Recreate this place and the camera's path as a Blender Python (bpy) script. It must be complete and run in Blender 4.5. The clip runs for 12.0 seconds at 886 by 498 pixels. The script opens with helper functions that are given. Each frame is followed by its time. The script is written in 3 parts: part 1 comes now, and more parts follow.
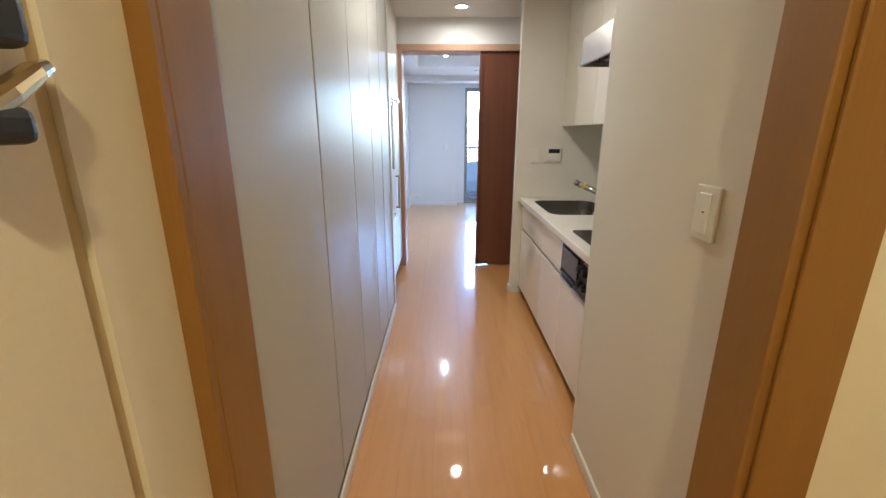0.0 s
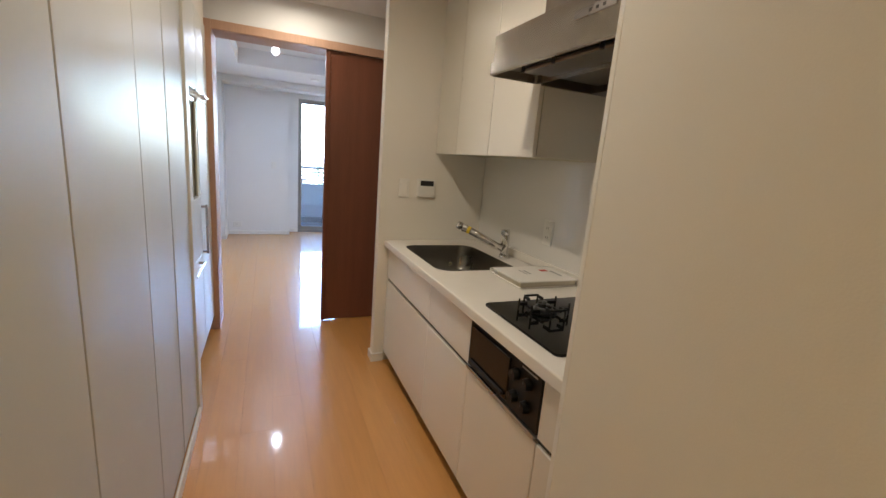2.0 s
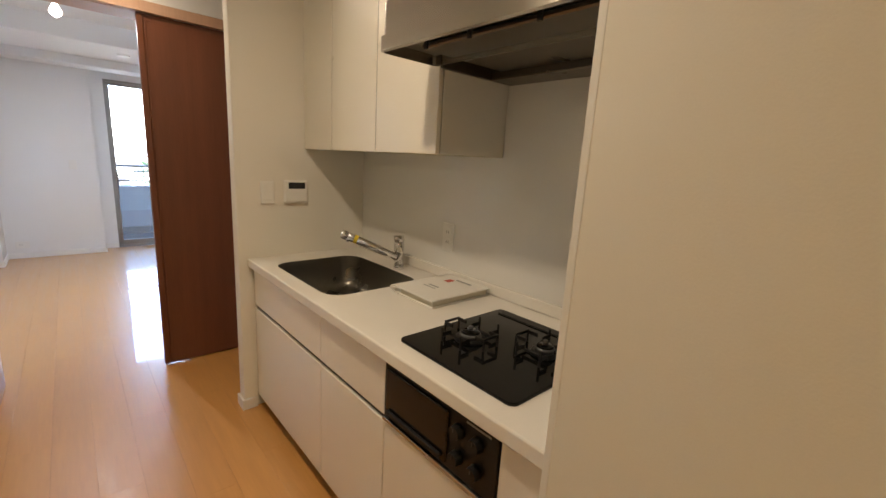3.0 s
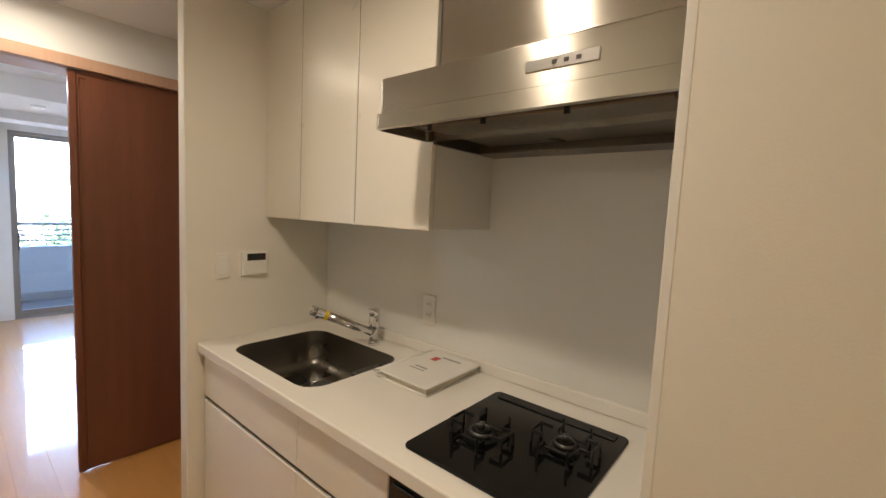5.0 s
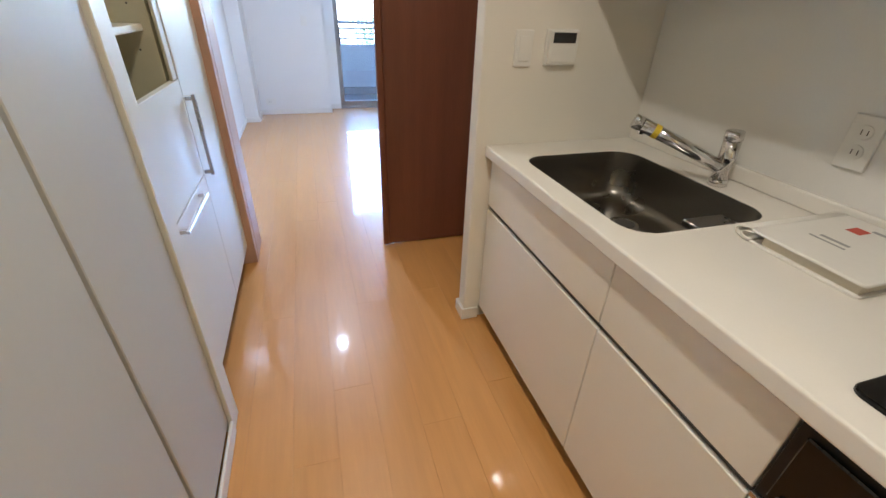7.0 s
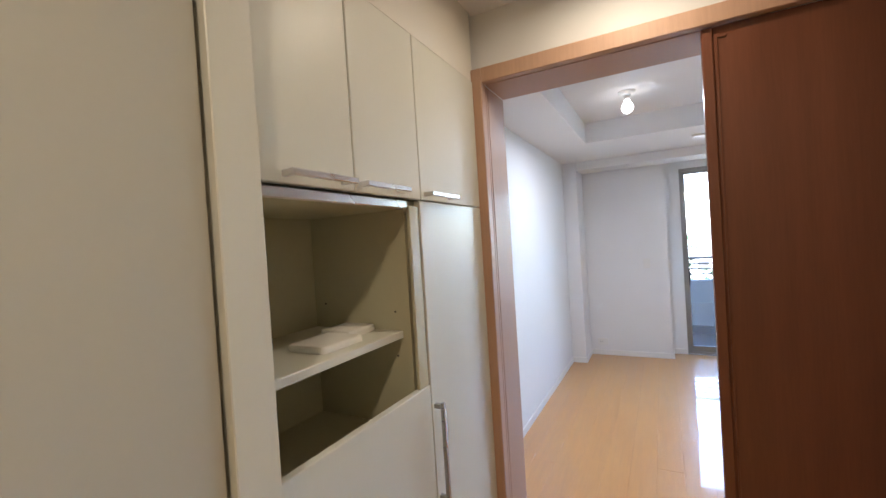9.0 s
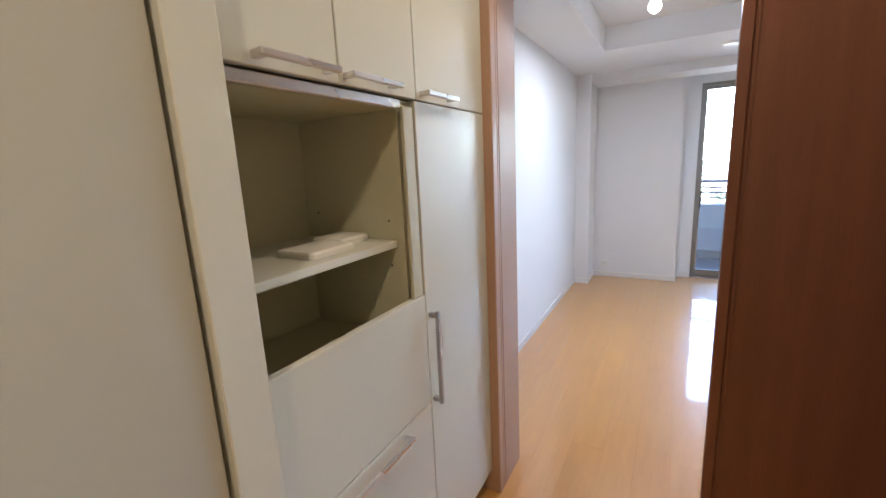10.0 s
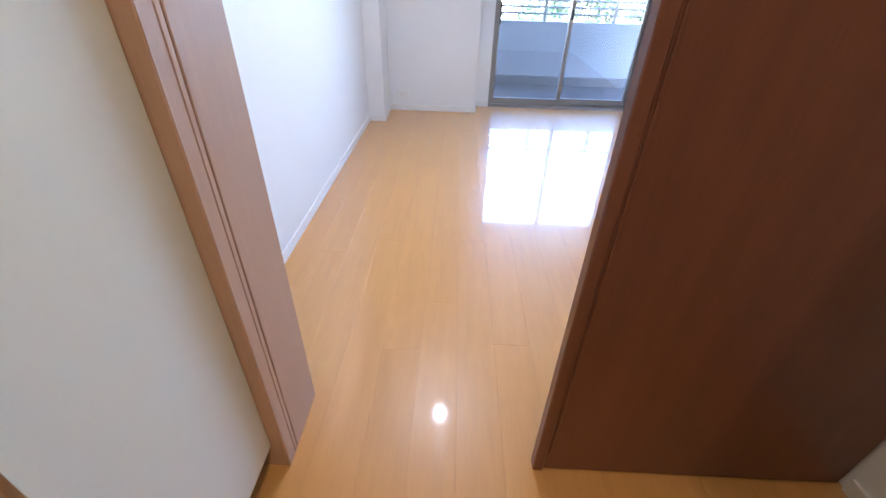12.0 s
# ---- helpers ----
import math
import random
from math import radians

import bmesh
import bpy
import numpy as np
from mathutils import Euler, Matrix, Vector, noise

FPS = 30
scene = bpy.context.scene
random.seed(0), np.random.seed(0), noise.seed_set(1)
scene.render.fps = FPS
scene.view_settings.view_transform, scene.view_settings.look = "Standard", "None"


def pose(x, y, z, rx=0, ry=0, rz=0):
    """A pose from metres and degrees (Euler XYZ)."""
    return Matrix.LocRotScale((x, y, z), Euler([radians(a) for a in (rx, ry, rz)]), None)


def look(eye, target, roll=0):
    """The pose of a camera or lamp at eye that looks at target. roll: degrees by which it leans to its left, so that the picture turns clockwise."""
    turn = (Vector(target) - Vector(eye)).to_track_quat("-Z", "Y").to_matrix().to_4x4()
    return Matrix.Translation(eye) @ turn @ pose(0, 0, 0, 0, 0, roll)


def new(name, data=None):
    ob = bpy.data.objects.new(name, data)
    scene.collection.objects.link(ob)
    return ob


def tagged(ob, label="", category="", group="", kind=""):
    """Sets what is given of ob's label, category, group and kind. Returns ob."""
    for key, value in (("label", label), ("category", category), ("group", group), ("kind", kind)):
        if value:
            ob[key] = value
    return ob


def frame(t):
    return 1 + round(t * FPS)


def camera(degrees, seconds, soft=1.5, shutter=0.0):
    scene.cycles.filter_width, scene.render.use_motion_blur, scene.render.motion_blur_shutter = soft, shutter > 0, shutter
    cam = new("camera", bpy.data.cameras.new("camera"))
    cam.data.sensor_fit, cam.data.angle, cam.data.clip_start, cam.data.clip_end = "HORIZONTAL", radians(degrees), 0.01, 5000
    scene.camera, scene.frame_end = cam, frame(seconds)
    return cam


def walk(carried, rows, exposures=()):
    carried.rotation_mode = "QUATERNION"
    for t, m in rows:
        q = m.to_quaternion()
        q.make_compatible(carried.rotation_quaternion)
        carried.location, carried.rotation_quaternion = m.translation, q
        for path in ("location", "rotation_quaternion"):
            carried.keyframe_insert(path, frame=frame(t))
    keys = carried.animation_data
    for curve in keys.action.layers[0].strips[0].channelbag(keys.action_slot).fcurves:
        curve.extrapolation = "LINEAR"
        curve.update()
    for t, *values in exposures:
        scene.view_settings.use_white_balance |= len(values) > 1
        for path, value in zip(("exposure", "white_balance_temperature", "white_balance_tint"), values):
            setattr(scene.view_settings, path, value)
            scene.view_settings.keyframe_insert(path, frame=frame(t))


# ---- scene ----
cam = camera(93.8, 12.0)
PATH = [
    (0, (0.436, -0.209, 1.363), (0.437, 1.716, 0.821), 0.1),
    (0.5, (0.399, -0.01, 1.351), (0.461, 1.932, 0.875), 0.8),
    (1, (0.414, 0.225, 1.356), (0.579, 2.165, 0.897), 2.2),
    (1.5, (0.416, 0.452, 1.353), (0.809, 2.36, 0.899), 3.4),
    (2, (0.38, 0.673, 1.366), (1.159, 2.469, 0.954), 4.7),
    (2.5, (0.4, 0.85, 1.375), (1.465, 2.498, 0.99), 4.0),
    (3, (0.43, 1.029, 1.388), (1.745, 2.479, 0.977), 3.4),
    (3.5, (0.405, 1.148, 1.403), (1.925, 2.378, 0.981), 3.7),
    (3.7, (0.391, 1.168, 1.406), (1.973, 2.337, 1.046), 3.8),
    (5.3, (0.374, 1.278, 1.482), (1.894, 2.567, 1.31), 2.5),
    (5.5, (0.377, 1.305, 1.451), (1.896, 2.552, 1.081), 3.0),
    (6, (0.409, 1.382, 1.366), (1.813, 2.566, 0.574), 4.1),
    (6.5, (0.442, 1.524, 1.304), (1.464, 2.919, 0.3), 3.3),
    (7, (0.449, 1.763, 1.302), (0.973, 3.407, 0.292), 2.1),
    (7.5, (0.43, 2.06, 1.309), (0.595, 3.842, 0.416), 1.4),
    (7.7, (0.425, 2.169, 1.333), (0.451, 3.982, 0.489), 0.9),
    (9.3, (0.664, 2.461, 1.49), (-0.342, 4.189, 1.531), -3.4),
    (9.5, (0.662, 2.463, 1.497), (-0.357, 4.184, 1.519), -3.3),
    (10, (0.643, 2.515, 1.426), (-0.318, 4.224, 1.032), -2.8),
    (10.5, (0.661, 2.603, 1.343), (0.042, 4.313, 0.512), -1.4),
    (11, (0.645, 2.759, 1.299), (0.395, 4.462, 0.281), 0.6),
    (11.5, (0.527, 3.029, 1.287), (0.45, 4.693, 0.179), 2.3),
    (12, (0.504, 3.332, 1.266), (0.469, 4.985, 0.14), 1.7),
]
EXPOSURES = [(0.0, 5.85, 5150, 11), (1.0, 5.65, 5200, 12), (1.5, 5.6, 5400, 12), (2.5, 5.5, 6100, 15), (3.5, 5.72, 6600, 15), (5.5, 5.72, 5900, 14), (6.0, 6.02, 5800, 12), (6.5, 6.05, 5300, 12),
             (7.5, 5.72, 5500, 13), (9.5, 5.5, 6200, 15), (10.5, 5.78, 6050, 15), (12.0, 5.85, 5750, 17)]
walk(cam, [(t, look(eye, target, roll)) for t, eye, target, roll in PATH], EXPOSURES)
SKY, P_DOWN, P_DOWN2, P_HALL, P_BULB = 0.11, 0.085, 0.205, 0.25, 0.42

# ---- world, sun, lamps ----
world = bpy.data.worlds.new("sky")
scene.world = world
world.use_nodes = True
wn = world.node_tree.nodes
sky = wn.new("ShaderNodeTexSky")
sky.sky_type = 'NISHITA'
sky.sun_disc = False
sky.ozone_density = 3.0
sky.sun_elevation, sky.sun_rotation = radians(50), radians(200)
world.node_tree.links.new(sky.outputs[0], wn["Background"].inputs[0])
wn["Background"].inputs[1].default_value = SKY
sun = new("sun", bpy.data.lights.new("sun", 'SUN'))
sun.data.energy, sun.data.angle, sun.data.color = 2.0, radians(0.5), (1.0, 0.95, 0.88)
sun.matrix_basis = look((0, 0, 30), (6.8, 18.8, 6.2))


def lamp(name, place, power, colour, size, kind='AREA'):
    data = bpy.data.lights.new(name, kind)
    data.energy, data.color = power, colour
    if kind == 'AREA':
        data.shape, data.size, data.spread = 'DISK', size, radians(172)
    else:
        data.shadow_soft_size = size
    ob = new(name, data)
    ob.matrix_basis = pose(*place)
    return ob


lamp("downlight_glow", (0.59, 3.68, 2.362), P_DOWN, (1.0, 0.82, 0.54), 0.09)
lamp("downlight_glow", (0.59, 2.02, 2.362), P_DOWN2, (1.0, 0.81, 0.55), 0.09)
lamp("hall_glow", (0.52, -0.75, 2.362), P_HALL, (1.0, 0.71, 0.24), 0.11)
lamp("bulb_glow", (0.47, 5.76, 2.318), P_BULB, (0.84, 0.90, 1.0), 0.06)


# ---- materials ----
def material(name, colour, rough=0.5, metal=0.0, vary=0.06, scale=3.0, fine=60.0, bump=0.02, coat=0.0, stretch=(1, 1, 1), streak=0.0, random=0.0, emit=0.0, even=False):
    m = bpy.data.materials.new(name)
    m.use_nodes = True
    t = m.node_tree
    n, l = t.nodes, t.links
    p = n["Principled BSDF"]
    p.inputs["Metallic"].default_value = metal
    p.inputs["Coat Weight"].default_value = coat
    p.inputs["Coat Roughness"].default_value = 0.05
    co = n.new("ShaderNodeTexCoord")
    vec = co.outputs["Object"]
    if random:
        info = n.new("ShaderNodeObjectInfo")
        off = n.new("ShaderNodeVectorMath")
        off.operation = 'MULTIPLY_ADD'
        l.new(info.outputs["Random"], off.inputs[0])
        off.inputs[1].default_value = (37, 53, 19)
        l.new(vec, off.inputs[2])
        vec = off.outputs[0]
    mp = n.new("ShaderNodeMapping")
    mp.inputs["Scale"].default_value = stretch
    l.new(vec, mp.inputs[0])
    big = n.new("ShaderNodeTexNoise")
    big.inputs["Scale"].default_value = scale
    big.inputs["Detail"].default_value = 4
    l.new(mp.outputs[0], big.inputs["Vector"])
    small = n.new("ShaderNodeTexNoise")
    small.inputs["Scale"].default_value = fine
    small.inputs["Detail"].default_value = 3
    l.new(mp.outputs[0], small.inputs["Vector"])
    mix = n.new("ShaderNodeMix")
    mix.data_type = 'FLOAT'
    mix.inputs[0].default_value = 0.35 + streak * 0.3
    l.new(big.outputs["Fac"], mix.inputs[2])
    l.new(small.outputs["Fac"], mix.inputs[3])
    value = mix.outputs[0]
    if random:
        add = n.new("ShaderNodeMath")
        add.operation = 'MULTIPLY_ADD'
        l.new(info.outputs["Random"], add.inputs[0])
        add.inputs[1].default_value = random
        l.new(value, add.inputs[2])
        value = add.outputs[0]
    ramp = n.new("ShaderNodeMapRange")
    ramp.inputs[1].default_value, ramp.inputs[2].default_value = 0.3, 0.7 + random
    ramp.inputs[3].default_value, ramp.inputs[4].default_value = 1 - vary, 1 + vary
    l.new(value, ramp.inputs[0])
    mul = n.new("ShaderNodeVectorMath")
    mul.operation = 'SCALE'
    mul.inputs[0].default_value = colour
    l.new(ramp.outputs[0], mul.inputs["Scale"])
    l.new(mul.outputs[0], p.inputs["Base Color"])
    rr = n.new("ShaderNodeMapRange")
    rr.inputs[1].default_value, rr.inputs[2].default_value = 0.3, 0.7
    rr.inputs[3].default_value, rr.inputs[4].default_value = rough * (1 if even else 0.85), min(1, rough * (1 if even else 1.15))
    l.new(big.outputs["Fac"], rr.inputs[0])
    l.new(rr.outputs[0], p.inputs["Roughness"])
    if bump:
        b = n.new("ShaderNodeBump")
        b.inputs["Strength"].default_value = bump
        b.inputs["Distance"].default_value = 0.002
        l.new(small.outputs["Fac"], b.inputs["Height"])
        l.new(b.outputs[0], p.inputs["Normal"])
    if emit:
        p.inputs["Emission Color"].default_value = (*colour, 1)
        p.inputs["Emission Strength"].default_value = emit
    return m


M_FLOOR = material("oak_floor", (0.62, 0.31, 0.088), 0.36, vary=0.09, scale=2.5, fine=9, bump=0.01, coat=1.0, stretch=(12, 0.9, 1), random=0.14)
M_JOINT = material("floor_joint", (0.40, 0.20, 0.07), 0.5)
M_WALL = material("white_wallpaper", (0.80, 0.80, 0.79), 0.75, vary=0.02, scale=1.2, fine=260, bump=0.12)
M_WALLW = material("cream_wallpaper", (0.78, 0.75, 0.68), 0.75, vary=0.02, scale=1.2, fine=260, bump=0.12)
M_CEIL = material("ceiling_paper", (0.80, 0.79, 0.77), 0.85, vary=0.02, scale=1.5, fine=180, bump=0.2)
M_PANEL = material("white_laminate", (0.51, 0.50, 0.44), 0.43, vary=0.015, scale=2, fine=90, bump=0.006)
M_CAB = material("gloss_cream_laminate", (0.80, 0.77, 0.69), 0.13, vary=0.015, scale=2, fine=120, bump=0.004, coat=0.4)
M_UPPER = material("satin_cream_laminate", (0.80, 0.76, 0.66), 0.3, vary=0.015, scale=2, fine=120, bump=0.004)
M_CUP = material("satin_white_laminate", (0.685, 0.68, 0.60), 0.40, vary=0.015, scale=2, fine=120, bump=0.008)
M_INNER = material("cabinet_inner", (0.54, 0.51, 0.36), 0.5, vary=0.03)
M_TRIM = material("white_trim", (0.80, 0.79, 0.76), 0.4, vary=0.02)
# near-black for small dark parts and for shade painted into gaps
M_SEAM = material("dark_parts_and_gap_shade", (0.08, 0.075, 0.07), 0.7)
M_CASING = material("brown_wood_casing", (0.48, 0.30, 0.205), 0.5, vary=0.08, scale=3, fine=22, bump=0.02, stretch=(30, 30, 1.5))
M_CASE2 = material("orange_brown_casing", (0.27, 0.135, 0.024), 0.36, vary=0.08, scale=1.4, fine=14, bump=0.0, stretch=(11, 11, 0.5), coat=0.05, even=True)
M_LEAF = material("red_brown_wood", (0.155, 0.053, 0.026), 0.34, vary=0.18, scale=1.6, fine=24, bump=0.01, stretch=(9, 9, 0.5), coat=0.05)
M_HALLDOOR = material("cream_door_skin", (0.77, 0.72, 0.60), 0.42, vary=0.04, scale=3, fine=80)
# darker cream that puts the shade of the door rebate into its colour
M_REBATE_SHADE = material("rebate_shade", (0.56, 0.47, 0.30), 0.6, vary=0.05)
M_COUNTER = material("white_solid_surface", (0.82, 0.79, 0.73), 0.22, vary=0.025, scale=5, fine=300, bump=0.004)
M_SPLASH = material("pale_splash_panel", (0.80, 0.79, 0.76), 0.14, vary=0.02, scale=1.5, fine=150, bump=0.0, coat=0.7)
M_STEEL = material("brushed_steel", (0.52, 0.49, 0.44), 0.25, metal=1.0, vary=0.03, scale=0.6, fine=14, bump=0.0, stretch=(1, 1, 40), even=True)
st = M_STEEL.node_tree
tangent = st.nodes.new("ShaderNodeTangent")
tangent.direction_type, tangent.axis = 'RADIAL', 'Z'
st.links.new(tangent.outputs[0], st.nodes["Principled BSDF"].inputs["Tangent"])
st.nodes["Principled BSDF"].inputs["Anisotropic"].default_value = 0.9
st.nodes["Principled BSDF"].inputs["Anisotropic Rotation"].default_value = 0.25
M_SINK = material("sink_steel", (0.25, 0.24, 0.22), 0.3, metal=1.0, vary=0.06, scale=6, fine=120, bump=0.02)
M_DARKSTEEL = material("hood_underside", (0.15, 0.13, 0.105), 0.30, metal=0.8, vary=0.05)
M_CHROME = material("chrome", (0.72, 0.72, 0.72), 0.08, metal=1.0, vary=0.02, bump=0)
M_ALU = material("aluminium_handle", (0.44, 0.43, 0.42), 0.28, metal=1.0, vary=0.03)
M_PALEHANDLE = material("pale_handle", (0.74, 0.73, 0.72), 0.28, metal=0.85, vary=0.03)
M_BLACKGLASS = material("black_glass", (0.006, 0.006, 0.006), 0.06, vary=0.2, bump=0)
M_BLACKIRON = material("black_enamel", (0.010, 0.010, 0.010), 0.4, vary=0.2)
M_OVEN = material("oven_glass", (0.010, 0.008, 0.007), 0.10, vary=0.2, bump=0)
M_BURNER = material("burner_alloy", (0.10, 0.10, 0.10), 0.4, metal=0.8)
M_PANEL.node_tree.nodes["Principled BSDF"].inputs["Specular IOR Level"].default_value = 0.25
M_CUP.node_tree.nodes["Principled BSDF"].inputs["Specular IOR Level"].default_value = 0.4
for m in (M_BLACKGLASS, M_BLACKIRON, M_OVEN):
    m.node_tree.nodes["Principled BSDF"].inputs["Specular IOR Level"].default_value = 0.3
M_PLASTIC = material("white_plastic", (0.80, 0.79, 0.75), 0.35, vary=0.015, bump=0.005)
M_SCREEN = material("display_dark", (0.03, 0.03, 0.032), 0.15, vary=0.1, bump=0)
M_PAPER = material("paper_white", (0.80, 0.78, 0.73), 0.6, vary=0.03)
M_PAGES = material("paper_edges", (0.62, 0.57, 0.46), 0.8, vary=0.12, fine=300, stretch=(1, 1, 20))
M_RED = material("red_print", (0.55, 0.07, 0.04), 0.5)
M_GREY = material("grey_print", (0.35, 0.35, 0.34), 0.6)
M_YELLOW = material("yellow_label", (0.75, 0.55, 0.03), 0.5)
M_SASH = material("window_aluminium", (0.30, 0.29, 0.275), 0.4, metal=0.5, vary=0.05)
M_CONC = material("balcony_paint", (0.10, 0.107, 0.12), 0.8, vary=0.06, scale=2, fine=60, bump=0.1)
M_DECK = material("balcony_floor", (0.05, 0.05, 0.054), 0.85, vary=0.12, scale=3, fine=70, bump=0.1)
M_RAIL = material("rail_metal", (0.10, 0.10, 0.105), 0.5, metal=0.2)
M_BARK = material("bark", (0.12, 0.08, 0.05), 0.9, vary=0.25, fine=30, bump=0.3)
M_LEAVES = material("foliage", (0.025, 0.055, 0.02), 0.6, vary=0.4, scale=0.8, fine=6, bump=0)
M_GROUND = material("far_ground", (0.30, 0.29, 0.27), 0.9, vary=0.2, scale=0.05, fine=0.6)
M_HOUSE = material("far_render", (0.45, 0.44, 0.41), 0.8, vary=0.06, scale=0.4, fine=6)
M_ROOF = material("far_roof", (0.16, 0.15, 0.15), 0.7, vary=0.15, scale=0.5, fine=6)
M_LAMP = material("lamp_diffuser", (1.0, 0.90, 0.75), 0.5, bump=0, emit=1.2)
M_BULB = material("bulb_glass", (1.0, 0.97, 0.93), 0.4, bump=0, emit=0.25)
M_HALLAMP = material("hall_diffuser", (1.0, 0.7, 0.35), 0.5, bump=0, emit=4.0)
M_BRASS = material("worn_brass", (0.60, 0.48, 0.26), 0.3, metal=0.9)
M_BLACK = material("black_plastic", (0.02, 0.02, 0.022), 0.4)

M_GLASS = bpy.data.materials.new("window_glass")
M_GLASS.use_nodes = True
gp = M_GLASS.node_tree.nodes["Principled BSDF"]
gp.inputs["Base Color"].default_value = (0.97, 0.99, 0.98, 1)
gp.inputs["Roughness"].default_value = 0.0
gp.inputs["Transmission Weight"].default_value = 1.0
gp.inputs["IOR"].default_value = 1.45

# ---- mesh helpers ----
PLACE = {}


def part(name, bm, mat, parent=None, label="", smooth=False):
    """One mesh object with its origin at its middle, under a thing or part, or on its own."""
    xs = [v.co for v in bm.verts]
    c = Vector([(min(v[i] for v in xs) + max(v[i] for v in xs)) / 2 for i in range(3)])
    bmesh.ops.translate(bm, verts=bm.verts, vec=-c)
    bmesh.ops.recalc_face_normals(bm, faces=bm.faces)
    if smooth:
        for f in bm.faces:
            f.smooth = True
    me = bpy.data.meshes.new(name)
    bm.to_mesh(me)
    bm.free()
    me.materials.append(mat)
    ob = new(name, me)
    ob.matrix_basis = Matrix.Translation(c)
    PLACE[ob.name] = Matrix.Translation(c)
    if parent:
        ob.parent = parent
        ob.matrix_parent_inverse = PLACE[parent.name].inverted()
    if label:
        tagged(ob, label)
    return ob


def thing(name, place, label, category, group="", kind=""):
    ob = new(name)
    ob.empty_display_size = 0.05
    ob.matrix_basis = Matrix.Translation(place)
    PLACE[ob.name] = Matrix.Translation(place)
    return tagged(ob, label, category, group, kind)


def box(x0, x1, y0, y1, z0, z1, bevel=0.0, bm=None, seg=1):
    bm = bm or bmesh.new()
    r = bmesh.ops.create_cube(bm, size=1.0)
    for v in r["verts"]:
        v.co = Vector((x0 + (v.co.x + 0.5) * (x1 - x0), y0 + (v.co.y + 0.5) * (y1 - y0), z0 + (v.co.z + 0.5) * (z1 - z0)))
    if bevel:
        es = list({e for v in r["verts"] for e in v.link_edges})
        bmesh.ops.bevel(bm, geom=es, offset=bevel, segments=seg, profile=0.5, affect='EDGES')
    return bm


def boxes(*rows, bevel=0.0):
    bm = bmesh.new()
    for r in rows:
        box(*r, bevel=bevel, bm=bm)
    return bm


def tube(points, radius, bm=None, sides=12):
    """A round bar along points."""
    bm = bm or bmesh.new()
    rings = []
    pts = [Vector(p) for p in points]
    for i, p in enumerate(pts):
        d = (pts[min(i + 1, len(pts) - 1)] - pts[max(i - 1, 0)]).normalized()
        q = d.to_track_quat('Z', 'Y')
        r = radius[i] if isinstance(radius, (list, tuple)) else radius
        rings.append([bm.verts.new(p + q @ Vector((r * math.cos(a), r * math.sin(a), 0))) for a in [2 * math.pi * k / sides for k in range(sides)]])
    for a, b in zip(rings, rings[1:]):
        for k in range(sides):
            bm.faces.new((a[k], a[(k + 1) % sides], b[(k + 1) % sides], b[k]))
    bm.faces.new(rings[0])
    bm.faces.new(rings[-1])
    return bm


def disc(c, r0, r1, h, bm=None, sides=28):
    return tube([c, Vector(c) + Vector((0, 0, h))], [r0, r1], bm, sides)


def rounded(x0, x1, y0, y1, r, n=6):
    """The outline of a rounded rectangle."""
    out = []
    for cx, cy, a0 in ((x1 - r, y1 - r, 0), (x0 + r, y1 - r, 90), (x0 + r, y0 + r, 180), (x1 - r, y0 + r, 270)):
        for k in range(n + 1):
            a = radians(a0 + 90 * k / n)
            out.append((cx + r * math.cos(a), cy + r * math.sin(a)))
    return out


def slab(x0, x1, y0, y1, z0, z1, r, lip=0.0):
    """A flat plate with rounded corners and a softened upper edge."""
    bm = bmesh.new()
    loops = [(0, z0), (0, z1 - lip), (lip * 0.4, z1 - lip * 0.3), (lip, z1)] if lip else [(0, z0), (0, z1)]
    rings = [[bm.verts.new((x, y, z)) for x, y in rounded(x0 + i, x1 - i, y0 + i, y1 - i, max(r - i, 0.002))] for i, z in loops]
    for a, b in zip(rings, rings[1:]):
        for k in range(len(a)):
            bm.faces.new((a[k], a[(k + 1) % len(a)], b[(k + 1) % len(a)], b[k]))
    bm.faces.new(rings[0])
    bm.faces.new(rings[-1])
    return bm


def structure(name, bm, mat, label, category):
    return tagged(part(name, bm, mat), label, category, kind="structure")


# ---- large structure ----
CEIL = 2.38
L, R = 0.05, 1.024
structure("floor", boxes((-0.45, 2.75, -1.9, 8.02, -0.12, -0.012)), M_JOINT, "dark joint bed under the glossy oak floorboards", "floor")
structure("ceiling", boxes((-0.45, 2.0, -1.9, 4.03, CEIL, 2.7)), M_CEIL, "flat off-white papered corridor ceiling", "ceiling")
for name, row in (("wall_hall_left", (-0.12, 0.035, -1.9, -0.56, 0, CEIL)), ("wall_hall_pier", (-0.12, 0.035, 0.25, 0.3715, 0, CEIL)), ("wall_over_door", (-0.12, 0.035, -0.56, 0.25, 2.05, CEIL)), ("wall_behind_door", (-0.12, -0.02, -0.56, 0.25, 0, 2.05))):
    structure(name, boxes(row), M_WALLW, "cream papered entrance hall wall", "wall")
structure("wall_hall_right", boxes((1.90, 2.0, -1.9, 0.52, 0, CEIL), (1.072, 1.90, 0.385, 0.52, 0, CEIL)), M_WALLW, "cream papered entrance hall wall", "wall")
structure("wall_south", boxes((-0.12, 2.0, -2.0, -1.9, 0, 2.7)), M_WALLW, "cream papered wall behind the entrance hall", "wall")
structure("wall_over_entry", boxes((0.035, 1.072, 0.40, 0.52, 2.10, CEIL)), M_WALLW, "cream papered wall above the entry frame", "wall")
